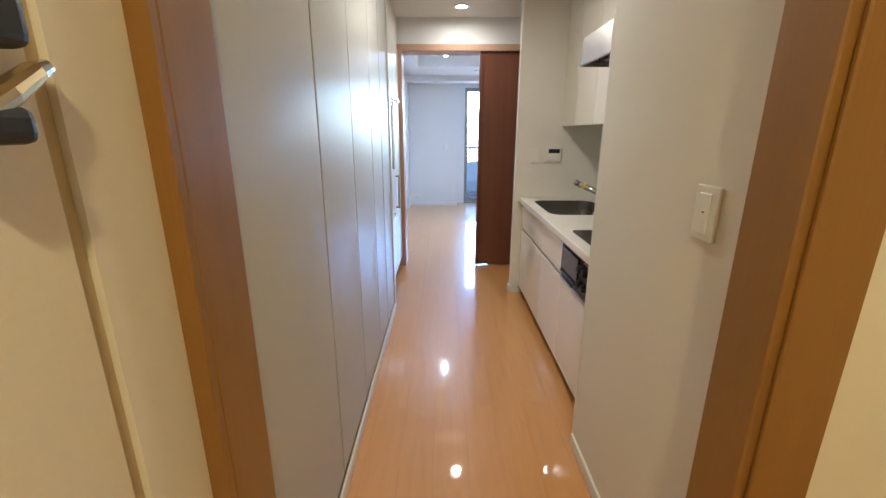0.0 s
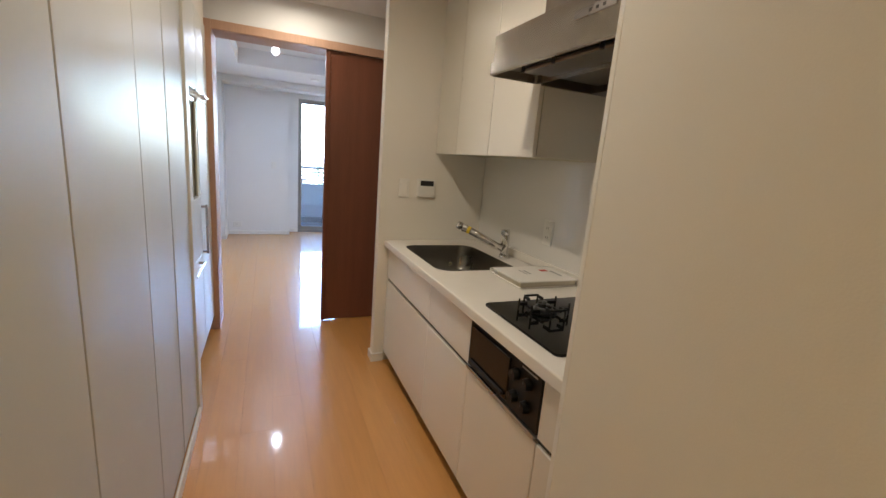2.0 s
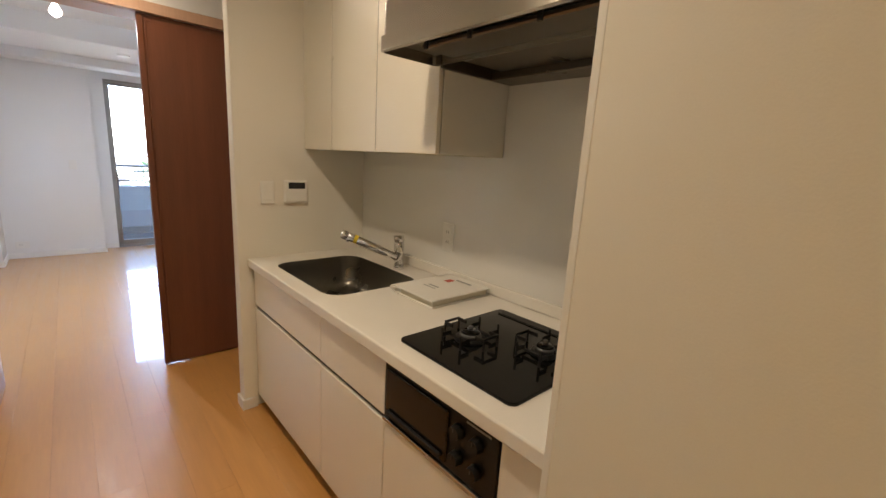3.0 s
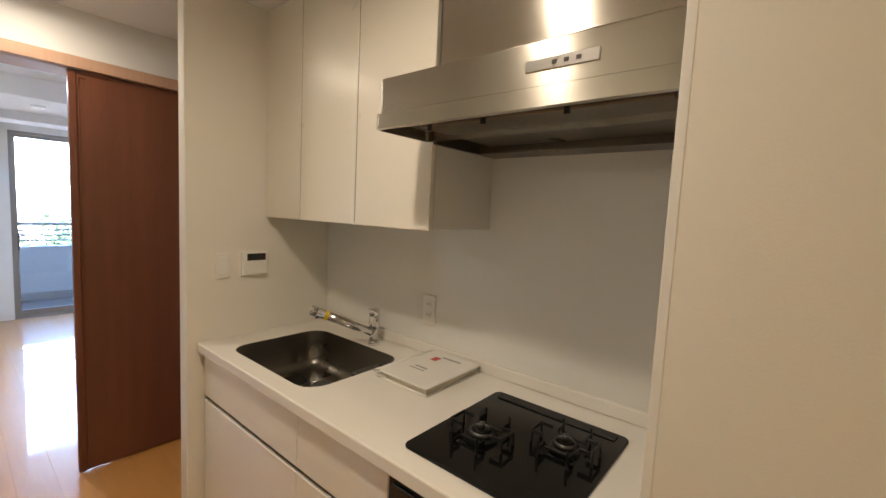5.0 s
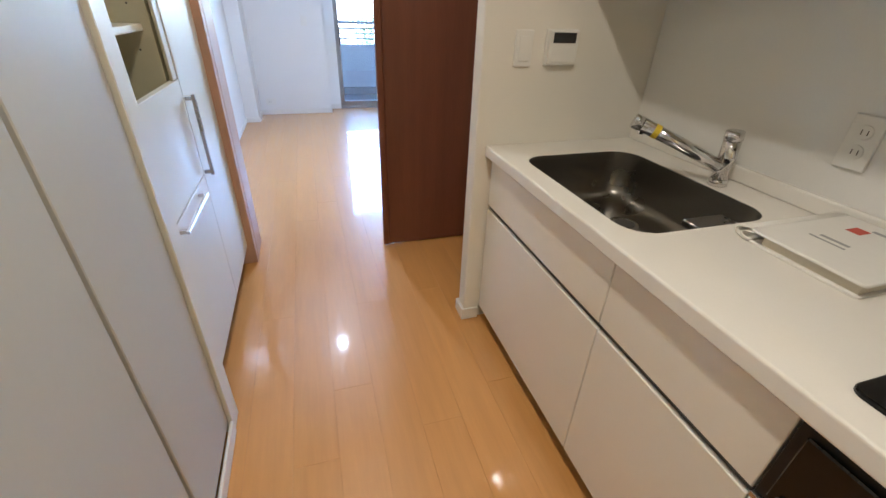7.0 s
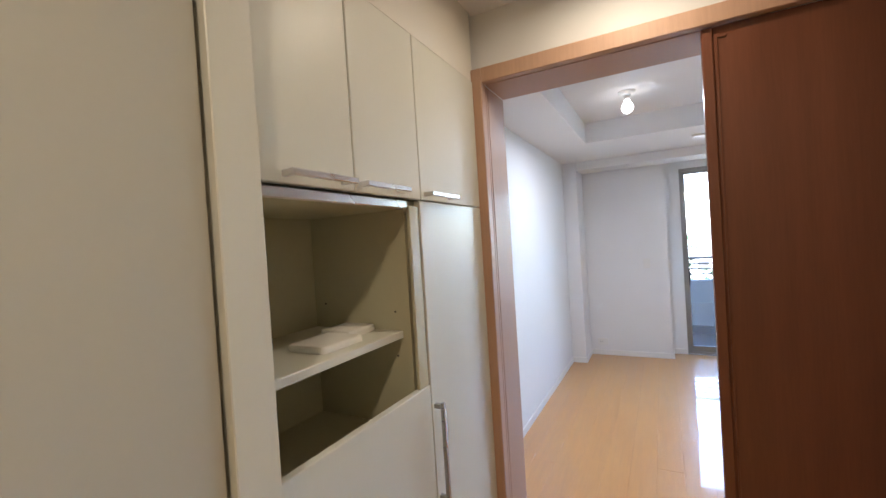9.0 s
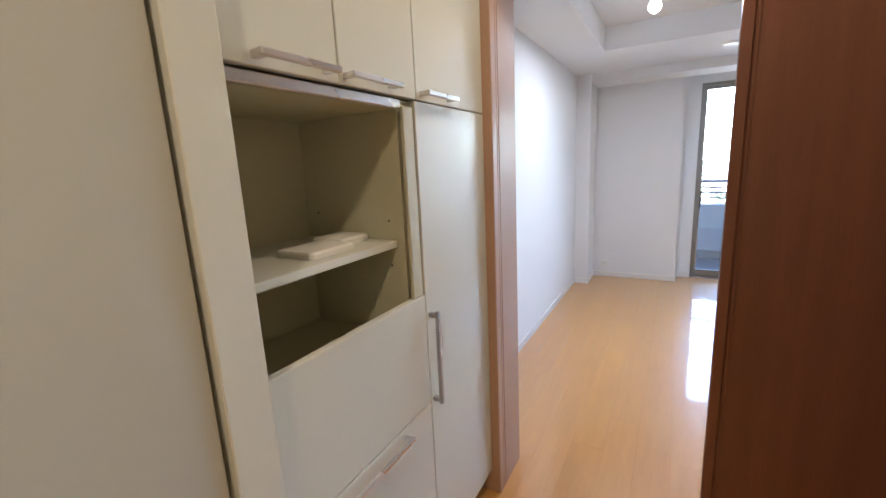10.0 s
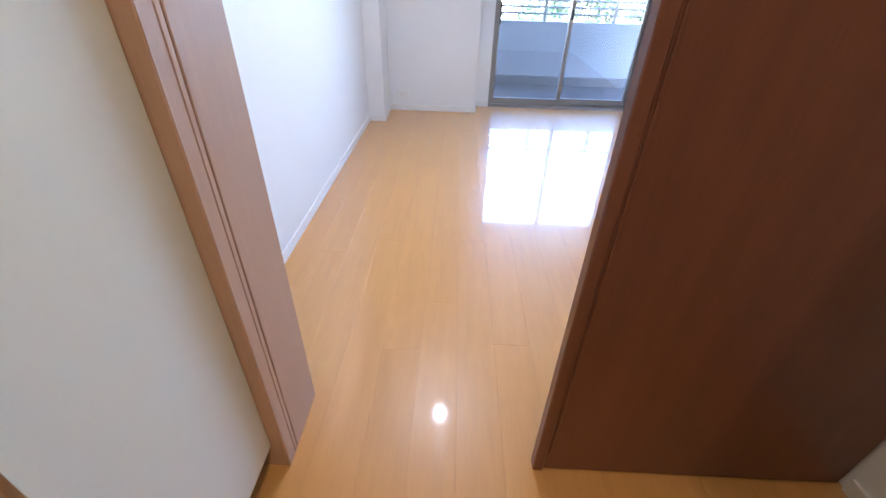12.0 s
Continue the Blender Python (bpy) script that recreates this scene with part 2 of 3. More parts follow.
structure("wall_left", boxes((-0.46, 0.028, 0.381, 0.534, 0, CEIL), (-0.46, 0.022, 0.534, 0.63, 0, CEIL), (-0.46, -0.40, 0.63, 4.0, 0, CEIL), (-0.40, 0.006, 2.945, 4.0, 2.105, CEIL)), M_WALLW, "off-white papered corridor wall", "wall")
structure("wall_partition", box(R, 1.84, 0.503, 1.379, 0, CEIL, 0.004), M_WALLW, "warm white papered wall beside the kitchen", "wall")
structure("wall_kitchen", boxes((1.76, 1.86, 1.379, 3.226, 0, CEIL)), M_WALLW, "white papered wall behind the kitchen unit", "wall")
structure("wall_wing", box(1.030, 1.86, 3.226, 3.300, 0, CEIL, 0.004), M_WALLW, "white papered wing wall at the end of the worktop", "wall")
structure("wall_alcove", boxes((1.715, 1.86, 3.300, 4.03, 0, CEIL)), M_WALL, "white papered alcove wall", "wall")
for name, row in (("wall_divider_left", (-0.46, 0.0, 4.03, 4.225, 0, 2.7)), ("wall_divider_over", (0.0, 1.86, 4.03, 4.225, 2.14, 2.7)), ("wall_divider_pocket", (0.96, 1.86, 4.075, 4.225, 0, 2.14)), ("wall_divider_right", (1.86, 2.75, 4.03, 4.225, 0, 2.7))):
    structure(name, boxes(row), M_WALL, "white papered wall round the sliding doorway", "wall")
structure("wall_room_left", boxes((-0.46, -0.34, 4.225, 8.02, 0, 2.7)), M_WALL, "white papered living room side wall", "wall")
structure("wall_room_right", boxes((2.62, 2.75, 4.225, 8.02, 0, 2.7)), M_WALL, "white papered living room side wall", "wall")
structure("wall_column", box(-0.34, -0.187, 7.38, 7.78, 0, 2.31, 0.004), M_WALL, "white papered square column in the room corner", "column")
structure("wall_north", boxes((-0.34, 0.70, 7.78, 8.14, 0, 2.6), (0.70, 0.85, 8.02, 8.14, 0, 2.6), (0.85, 2.38, 8.02, 8.14, 2.16, 2.6), (2.38, 2.75, 8.02, 8.14, 0, 2.6)), M_WALL, "white papered living room end wall with a tall window", "wall")
structure("ceiling_room", boxes((-0.34, 2.62, 4.225, 8.02, 2.48, 2.6)), M_CEIL, "white papered living room ceiling", "ceiling")
structure("ceiling_beam", boxes((-0.34, 0.07, 4.225, 7.78, 2.30, 2.48), (0.07, 2.62, 6.45, 8.02, 2.30, 2.48), (-0.187, 2.62, 7.42, 7.78, 2.21, 2.30)), M_CEIL, "dropped white ceiling soffit round the room edge", "soffit")

structure("corner_trim", box(R - 0.0008, R + 0.012, 1.3660, 1.3798, 0, CEIL - 0.002, 0.0006), M_TRIM, "slim white trim on the wall corner", "corner trim")

# entry frame
entry = thing("door_frame", (0.54, 0.48, 0), "glossy orange-brown wooden frame of the entry doorway", "door frame", kind="structure")
part("jamb", box(0.030, 0.066, 0.392, 0.532, 0, 2.08, 0.003), M_CASE2, entry)
part("casing", box(0.025, 0.066, 0.372, 0.3915, 0, 2.08, 0.002), M_CASE2, entry)
part("jamb", box(0.956, R, 0.384, 0.5025, 0, 2.08, 0.003), M_CASE2, entry)
part("casing", box(0.972, 1.075, 0.372, 0.3835, 0, 2.10, 0.003), M_CASE2, entry)
part("head", box(0.0665, 0.9555, 0.384, 0.530, 2.06, 2.099, 0.003), M_CASE2, entry)

# hall side door with its bolt guard
hall = thing("door_1", (0.0, -0.13, 0), "closed cream entrance hall door with a small bolt guard", "door", kind="structure")
part("door_leaf", box(-0.015, 0.037, -0.555, 0.226, 0.005, 2.045, 0.004), M_HALLDOOR, hall)
# recess beside the leaf, its shade painted by the darker material
part("rebate", box(-0.018, 0.026, 0.2275, 0.2495, 0, 2.045, 0.001), M_REBATE_SHADE, hall)
guard = part("bolt_bar", tube([(0.075, 0.10, 1.36), (0.07, 0.16, 1.393), (0.062, 0.20, 1.415)], [0.012, 0.012, 0.010]), M_BRASS, hall, "brass bolt bar")
part("tip", tube([(0.062, 0.20, 1.415), (0.061, 0.215, 1.422)], [0.0095, 0.007]), M_CHROME, guard, "chrome tip")
part("bracket", box(0.037, 0.085, 0.115, 0.186, 1.430, 1.478, 0.012, seg=3), M_BLACK, hall, "black bracket")
part("bracket", box(0.037, 0.085, 0.10, 0.171, 1.352, 1.384, 0.010, seg=3), M_BLACK, hall, "black bracket")

# ---- corridor: built-in storage ----
closet = thing("storage_closet", (-0.15, 1.75, 0), "tall built-in closet with satin white flush doors", "closet")
# solid body, painted dark so the door gaps look shaded
part("body", boxes((-0.40, 0.022, 0.632, 2.942, 0.0, CEIL - 0.002)), M_SEAM, closet, "body coloured dark for the shade in the door gaps")
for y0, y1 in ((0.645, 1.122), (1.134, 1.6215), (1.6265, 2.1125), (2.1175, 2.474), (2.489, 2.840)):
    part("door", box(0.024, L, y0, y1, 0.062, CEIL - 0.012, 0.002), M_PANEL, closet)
# dark strips set in the gaps to paint their shade
for y0, y1, x1 in ((1.1225, 1.1335, 0.038), (1.622, 1.626, 0.0465), (2.113, 2.117, 0.0465), (2.4745, 2.4885, 0.036)):
    part("gap_shade", boxes((0.0225, x1, y0, y1, 0.064, CEIL - 0.014)), M_SEAM, closet, "dark strip standing in for the shade between the doors")
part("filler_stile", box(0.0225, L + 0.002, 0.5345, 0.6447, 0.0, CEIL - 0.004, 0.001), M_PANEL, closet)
part("end_stile", box(0.0, 0.060, 2.850, 2.930, 0.0, CEIL - 0.004, 0.002), M_CUP, closet)
structure("baseboard_left", box(0.0525, 0.064, 0.536, 2.849, 0, 0.056, 0.003), M_TRIM, "low white baseboard under the closet", "baseboard")

# ---- corridor: tall cupboard ----
cup = thing("tall_cupboard", (-0.2, 3.46, 0), "white kitchen cupboard with an open niche and bar handles", "cupboard")
F = 0.012
part("toe_kick", boxes((-0.39, -0.045, 2.945, 3.985, 0, 0.11)), M_SEAM, cup, "dark recessed plinth")
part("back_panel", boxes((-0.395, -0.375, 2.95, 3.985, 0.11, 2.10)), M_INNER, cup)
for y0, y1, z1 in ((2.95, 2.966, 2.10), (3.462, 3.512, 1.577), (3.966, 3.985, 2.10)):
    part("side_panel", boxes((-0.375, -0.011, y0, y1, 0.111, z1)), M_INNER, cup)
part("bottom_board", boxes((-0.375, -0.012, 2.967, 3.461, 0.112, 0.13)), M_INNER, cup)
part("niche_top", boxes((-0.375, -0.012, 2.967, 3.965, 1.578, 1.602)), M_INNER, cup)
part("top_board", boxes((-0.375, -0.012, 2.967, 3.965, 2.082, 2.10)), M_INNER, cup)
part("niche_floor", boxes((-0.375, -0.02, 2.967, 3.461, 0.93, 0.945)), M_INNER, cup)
# front strip in the darker inner beige, which paints its shade
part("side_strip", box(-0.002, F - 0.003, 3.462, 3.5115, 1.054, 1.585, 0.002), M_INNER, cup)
part("top_strip", box(-0.01, 0.004, 2.967, 3.461, 1.578, 1.60, 0.002), M_PALEHANDLE, cup, "pale metal strip above the niche")
part("shelf", box(-0.374, -0.035, 2.967, 3.461, 1.205, 1.226, 0.002), M_CUP, cup)


def bar_handle(parent, a, b, out, mat, w=0.008):
    """A square bar on two feet, standing off a face that looks along x."""
    a, b = Vector(a), Vector(b)
    d = (b - a).normalized()
    bm = bmesh.new()
    lo = [min(a[i], b[i]) for i in range(3)]
    hi = [max(a[i], b[i]) for i in range(3)]
    box(out - w, out + w * 0.4, lo[1] - w * 0.7, hi[1] + w * 0.7, lo[2] - w * 0.7, hi[2] + w * 0.7, 0.0015, bm)
    h = part("handle", bm, mat, parent, "square bar handle")
    for q in (a + d * 0.006, b - d * 0.006):
        part("foot", box(F, out - w, q.y - w * 0.7, q.y + w * 0.7, q.z - w * 0.7, q.z + w * 0.7), mat, h)


for y0, y1, h0, h1 in ((2.95, 3.226, 3.015, 3.192), (3.230, 3.526, 3.240, 3.414), (3.530, 3.983, 3.548, 3.719)):
    d = part("upper_door", box(-0.01, F, y0, y1, 1.606, 2.10, 0.002), M_CUP, cup)
    bar_handle(d, (0, h0, 1.624), (0, h1, 1.624), 0.045, M_PALEHANDLE, 0.009)
flap = part("flap_door", box(-0.01, F, 2.95, 3.514, 0.704, 1.053, 0.002), M_CUP, cup)
drawer = part("drawer", box(-0.01, F, 2.95, 3.514, 0.113, 0.70, 0.002), M_CUP, cup)
bar_handle(drawer, (0, 3.062, 0.676), (0, 3.368, 0.676), 0.042, M_PALEHANDLE, 0.008)
tall = part("tall_door", box(-0.01, F, 3.518, 3.983, 0.113, 1.602, 0.002), M_CUP, cup)
bar_handle(tall, (0, 3.535, 0.70), (0, 3.535, 0.99), 0.042, M_ALU, 0.009)
for y, z in ((3.461, 1.28), (3.461, 1.15), (3.461, 1.30)):
    part("peg_hole", tube([(-0.06 if z < 1.29 else -0.33, y + 0.001, z), (-0.06 if z < 1.29 else -0.33, y - 0.0015, z)], 0.003), M_SEAM, cup, "small dark shelf peg hole")
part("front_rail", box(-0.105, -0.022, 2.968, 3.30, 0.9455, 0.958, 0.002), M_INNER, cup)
pk = tagged(part("paper_packet", slab(-0.20, -0.075, 3.18, 3.33, 1.2265, 1.243, 0.012, 0.006), M_PAPER), "flat white packet lying on the niche shelf", "packet")
pk2 = tagged(part("paper_packet", slab(-0.24, -0.125, 3.335, 3.45, 1.2265, 1.246, 0.012, 0.006), M_PAPER), "flat white packet lying on the niche shelf", "packet")

# ---- sliding doorway ----
frame_s = thing("sliding_door_frame", (0.8, 4.1, 0), "light brown wooden frame of the sliding doorway", "door frame", kind="structure")
part("casing", box(-0.035, 0.048, 3.985, 4.03, 0, 2.148, 0.003), M_CASING, frame_s)
part("jamb", box(0.0, 0.048, 4.0515, 4.24, 0, 2.09, 0.002), M_CASING, frame_s)
part("stop_strip", box(0.0005, 0.048, 4.0305, 4.047, 0, 2.09, 0.002), M_CASING, frame_s)
# added dark strip that draws the shade inside the jamb groove
part("groove_shade", boxes((0.0, 0.042, 4.0472, 4.0513, 0, 2.09)), M_SEAM, frame_s, "dark strip painting the shade in the jamb groove")
part("head_casing", box(0.0485, 1.714, 3.985, 4.0, 2.09, 2.148, 0.003), M_CASING, frame_s)
part("head", boxes((0.0485, 1.714, 4.0, 4.018, 2.092, 2.139), (0.0485, 0.96, 4.030, 4.24, 2.092, 2.139)), M_CASING, frame_s)
part("jamb", box(0.93, 0.959, 4.075, 4.24, 0, 2.09, 0.003), M_CASING, frame_s)
part("track", boxes((0.049, 1.712, 4.0185, 4.0295, 2.100, 2.139)), M_SEAM, frame_s, "dark track groove")
leaf = thing("sliding_door", (1.24, 4.025, 0), "dark red-brown wooden sliding door, pushed open", "door")
part("panel", box(0.812, 1.70, 4.014, 4.036, 0.008, 2.089, 0.002), M_LEAF, leaf)
part("edge_stile", box(0.781, 0.8115, 4.006, 4.042, 0.008, 2.089, 0.003), M_LEAF, leaf)
part("pull_groove", box(0.818, 0.824, 4.0095, 4.015, 0.10, 2.06, 0.001), M_LEAF, leaf)
part("pull_groove", box(0.8245, 0.848, 4.0095, 4.015, 2.052, 2.06, 0.001), M_LEAF, leaf)
part("floor_guide", box(0.786, 0.80, 4.012, 4.036, 0.0, 0.008), M_PLASTIC, leaf, "small white floor guide")

# ---- baseboards ----
structure("baseboard_partition", box(R - 0.011, R, 0.504, 1.3655, 0, 0.06, 0.003), M_TRIM, "white baseboard", "baseboard")
structure("baseboard_wing", boxes((1.018, 1.030, 3.214, 3.312, 0, 0.06), (1.030, 1.098, 3.214, 3.226, 0, 0.06), (1.030, 1.704, 3.300, 3.312, 0, 0.06), (1.704, 1.715, 3.300, 4.0, 0, 0.06), bevel=0.002), M_TRIM, "white baseboard round the wing wall", "baseboard")
structure("baseboard_room", boxes((-0.34, -0.33, 4.235, 7.38, 0, 0.06), (-0.33, -0.177, 7.37, 7.38, 0, 0.06), (-0.187, -0.177, 7.38, 7.77, 0, 0.06), (-0.177, 0.71, 7.77, 7.78, 0, 0.06), (0.70, 0.71, 7.78, 8.01, 0, 0.06), (0.71, 0.85, 8.01, 8.02, 0, 0.06), bevel=0.002), M_TRIM, "white baseboard along the room walls", "baseboard")

# ---- kitchen ----
X0 = 1.099


def unit(name, y0, y1, label, upper, lower):
    u = thing(name, (1.42, (y0 + y1) / 2, 0), label, "cabinet", "kitchen base units")
    part("body", boxes((X0 + 0.02, 1.735, y0 + 0.001, y1 - 0.001, 0.075, 0.62)), M_INNER, u)
    part("plinth", boxes((X0 + 0.06, 1.70, y0 + 0.001, y1 - 0.001, 0, 0.075)), M_SEAM, u, "dark recessed plinth")
    part("grip_channel", boxes((X0 + 0.012, X0 + 0.019, y0 + 0.001, y1 - 0.001, 0.565, 0.612)), M_SEAM, u, "dark grip channel")
    if upper:
        part("drawer_front", box(X0, X0 + 0.019, y0 + 0.0015, y1 - 0.0015, 0.600, 0.785, 0.002), M_CAB, u)
    if lower:
        part("door", box(X0, X0 + 0.019, y0 + 0.0015, y1 - 0.0015, 0.078, 0.580, 0.002), M_CAB, u)
    return u


unit("base_cabinet", 2.442, 3.214, "gloss cream base cabinet under the sink", True, True)
unit("base_cabinet", 1.996, 2.442, "gloss cream base cabinet with a drawer front", True, True)
unit("base_cabinet", 1.534, 1.996, "gloss cream base cabinet below the grill", False, True)
narrow = unit("base_cabinet", 1.412, 1.534, "narrow gloss cream base cabinet beside the wall", True, True)

part("filler_strip", boxes((X0 + 0.022, X0 + 0.04, 1.381, 1.411, 0.0, 0.80)), M_INNER, narrow, "recessed beige filler strip")

# worktop with a rounded sink opening
SX0, SX1, SY0, SY1 = 1.145, 1.600, 2.455, 3.07
bm = bmesh.new()
outer = [bm.verts.new((x, y, 0.845)) for x, y in ((1.072, 1.3793), (1.742, 1.3793), (1.742, 3.2235), (1.072, 3.2235))]
inner = [bm.verts.new((x, y, 0.845)) for x, y in rounded(SX0, SX1, SY0, SY1, 0.085)]
edges = [bm.edges.new((a, b)) for ring in (outer, inner) for a, b in zip(ring, ring[1:] + ring[:1])]
r = bmesh.ops.triangle_fill(bm, use_beauty=True, use_dissolve=False, edges=edges)
top = [f for f in bm.faces]
ex = bmesh.ops.extrude_face_region(bm, geom=top)
bmesh.ops.translate(bm, verts=[g for g in ex["geom"] if isinstance(g, bmesh.types.BMVert)], vec=(0, 0, -0.043))
rim = [e for e in bm.edges if all(abs(v.co.x - 1.072) < 1e-4 for v in e.verts) and abs(e.verts[0].co.y - e.verts[1].co.y) > 0.5]
bmesh.ops.bevel(bm, geom=rim, offset=0.006, segments=3, profile=0.5, affect='EDGES')
counter = thing("worktop", (1.4, 2.3, 0.79), "white solid-surface kitchen worktop with an upstand", "worktop")
part("top", bm, M_COUNTER, counter)
part("upstand", box(1.722, 1.743, 1.3798, 3.2225, 0.8455, 0.893, 0.005, seg=2), M_COUNTER, counter)

# sink
sink = thing("kitchen_sink", (1.37, 2.76, 0.66), "dark stainless steel sink set under the worktop", "sink")
bm = bmesh.new()
prof = [(0.0, 0.842, 0.085), (0.004, 0.80, 0.083), (0.012, 0.70, 0.08), (0.025, 0.675, 0.08), (0.06, 0.662, 0.06)]
rings = [[bm.verts.new((x, y, z)) for x, y in rounded(SX0 + i, SX1 - i, SY0 + i, SY1 - i, q)] for i, z, q in prof]
for a, b in zip(rings, rings[1:]):
    for k in range(len(a)):
        bm.faces.new((a[k], b[k], b[(k + 1) % len(a)], a[(k + 1) % len(a)]))
bm.faces.new(list(reversed(rings[-1])))
part("basin", bm, M_SINK, sink, smooth=True)
part("ledge", box(1.44, 1.588, 2.468, 2.60, 0.770, 0.792, 0.008, seg=3), M_SINK, sink, "low steel ledge in the basin corner")
dr = part("drain", disc((1.445, 2.82, 0.6625), 0.055, 0.050, 0.004), M_CHROME, sink, "round drain ring")
part("strainer", disc((1.445, 2.82, 0.667), 0.038, 0.03, 0.003), M_SEAM, dr, "dark strainer")

# tap
tap = thing("kitchen_tap", (1.64, 2.69, 0.846), "chrome single-lever kitchen tap with a long spout", "tap")
part("base", disc((1.64, 2.69, 0.8455), 0.028, 0.025, 0.02), M_CHROME, tap, smooth=True)
part("column", tube([(1.64, 2.69, 0.865), (1.64, 2.69, 0.93), (1.637, 2.69, 0.985)], [0.024, 0.025, 0.0245]), M_CHROME, tap, smooth=True)
lev = part("lever", tube([(1.637, 2.69, 0.987), (1.635, 2.69, 1.012)], [0.0265, 0.025]), M_CHROME, tap, smooth=True)
sp = part("spout", tube([(1.625, 2.69, 0.905), (1.52, 2.768, 0.96), (1.425, 2.838, 1.005)], [0.0185, 0.0205, 0.0215]), M_CHROME, tap, smooth=True)
part("spray_head", tube([(1.425, 2.838, 1.005), (1.405, 2.853, 1.014)], [0.0228, 0.0228]), M_CHROME, sp, smooth=True)
part("outlet", tube([(1.428, 2.836, 0.992), (1.428, 2.836, 0.976)], [0.011, 0.009]), M_CHROME, sp)
part("label_band", tube([(1.468, 2.806, 0.985), (1.455, 2.816, 0.991)], [0.0218, 0.0221]), M_YELLOW, sp, "yellow sticker")

# binder
bk = thing("ring_binder", (1.56, 2.25, 0.846), "white padded manual binder lying on the worktop", "binder")
part("back_cover", slab(1.395, 1.716, 2.137, 2.372, 0.846, 0.851, 0.010, 0.002), M_PAPER, bk)
part("paper_block", box(1.404, 1.704, 2.144, 2.345, 0.8512, 0.874, 0.001), M_PAGES, bk, "stacked paper pages")
part("front_cover", slab(1.392, 1.716, 2.134, 2.374, 0.8743, 0.880, 0.010, 0.003), M_PAPER, bk)


def curl(x0, x1, y, z, ry, rz, th):
    """A sheet rolled half round an axis along x, like a soft spine."""
    bm = bmesh.new()
    arc = [radians(90 - 180 * k / 14) for k in range(15)]
    sect = [(y + ry * math.cos(a), z + rz * math.sin(a)) for a in arc] + [(y + (ry - th) * math.cos(a), z + (rz - th) * math.sin(a)) for a in reversed(arc)]
    ends = [[bm.verts.new((x, q, h)) for q, h in sect] for x in (x0, x1)]
    for k in range(len(sect)):
        bm.faces.new((ends[0][k], ends[0][(k + 1) % len(sect)], ends[1][(k + 1) % len(sect)], ends[1][k]))
    for e in ends:
        for k in range(14):
            bm.faces.new((e[k], e[k + 1], e[28 - k], e[29 - k]))
    return bm


part("spine", curl(1.396, 1.714, 2.372, 0.863, 0.040, 0.0168, 0.004), M_PAPER, bk, "curved white spine", smooth=True)
part("inner_sleeve", curl(1.392, 1.706, 2.366, 0.8625, 0.026, 0.0105, 0.0025), M_PAPER, bk, "looped inner sleeve", smooth=True)
part("title_mark", box(1.612, 1.652, 2.285, 2.315, 0.8802, 0.8808), M_RED, bk, "small red mark")
part("title_text", boxes((1.52, 1.53, 2.25, 2.31, 0.8802, 0.8807), (1.50, 1.506, 2.245, 2.32, 0.8802, 0.8807)), M_GREY, bk, "grey lines of small print")
part("title_text", boxes((1.66, 1.672, 2.20, 2.29, 0.8802, 0.8807)), M_GREY, bk, "grey line of small print")

# gas hob
HX0, HX1, HY0, HY1 = 1.138, 1.617, 1.54, 1.99
hob = thing("gas_hob", (1.38, 1.765, 0.845), "black glass two-burner gas hob", "hob")
part("glass_top", slab(HX0, HX1, HY0, HY1, 0.8455, 0.853, 0.022, 0.003), M_BLACKGLASS, hob)
part("vent_strip", box(1.565, 1.60, 1.57, 1.96, 0.8532, 0.858, 0.002), M_BLACKIRON, hob, "black rear vent strip")


def burner(x, y, r):
    b = part("burner", disc((x, y, 0.8532), r, r * 0.92, 0.010), M_BLACKIRON, hob, smooth=True)
    part("burner_head", disc((x, y, 0.8632), r * 0.72, r * 0.62, 0.014), M_BURNER, b, "grey burner head", smooth=True)
    part("burner_cap", disc((x, y, 0.8774), r * 0.60, r * 0.45, 0.006), M_BLACKGLASS, b, smooth=True)
    part("sensor", disc((x, y, 0.8835), 0.009, 0.008, 0.012), M_BURNER, b, "grey sensor pin", smooth=True)
    w = 0.0029
    for k in (-1, 1):
        g = boxes((x - 0.032, x + 0.032, y + k * 0.084 - w, y + k * 0.084 + w, 0.886, 0.894), bevel=0.001)
        for e in (-1, 1):
            box(x + e * 0.030 - w, x + e * 0.030 + w, y + k * 0.084 - w, y + k * 0.084 + w, 0.8535, 0.8858, 0.001, g)
            box(x + e * 0.030 - w, x + e * 0.030 + w, min(y + k * 0.081, y + k * 0.05), max(y + k * 0.081, y + k * 0.05), 0.880, 0.892, 0.001, g)
        part("trivet", g, M_BLACKIRON, hob, "black iron pan support")
        g = bmesh.new()
        for e in (-1, 1):
            box(x + k * 0.082 - w, x + k * 0.082 + w, y + e * 0.04 - w, y + e * 0.04 + w, 0.8535, 0.897, 0.001, g)
            box(min(x + k * 0.079, x + k * 0.046), max(x + k * 0.079, x + k * 0.046), y + e * 0.04 - w, y + e * 0.04 + w, 0.868, 0.881, 0.001, g)
        box(min(x + k * 0.050, x + k * 0.042), max(x + k * 0.050, x + k * 0.042), y - 0.043, y + 0.043, 0.862, 0.870, 0.001, g)
        part("trivet", g, M_BLACKIRON, hob, "black iron pan support")


burner(1.315, 1.855, 0.05)
burner(1.425, 1.657, 0.043)

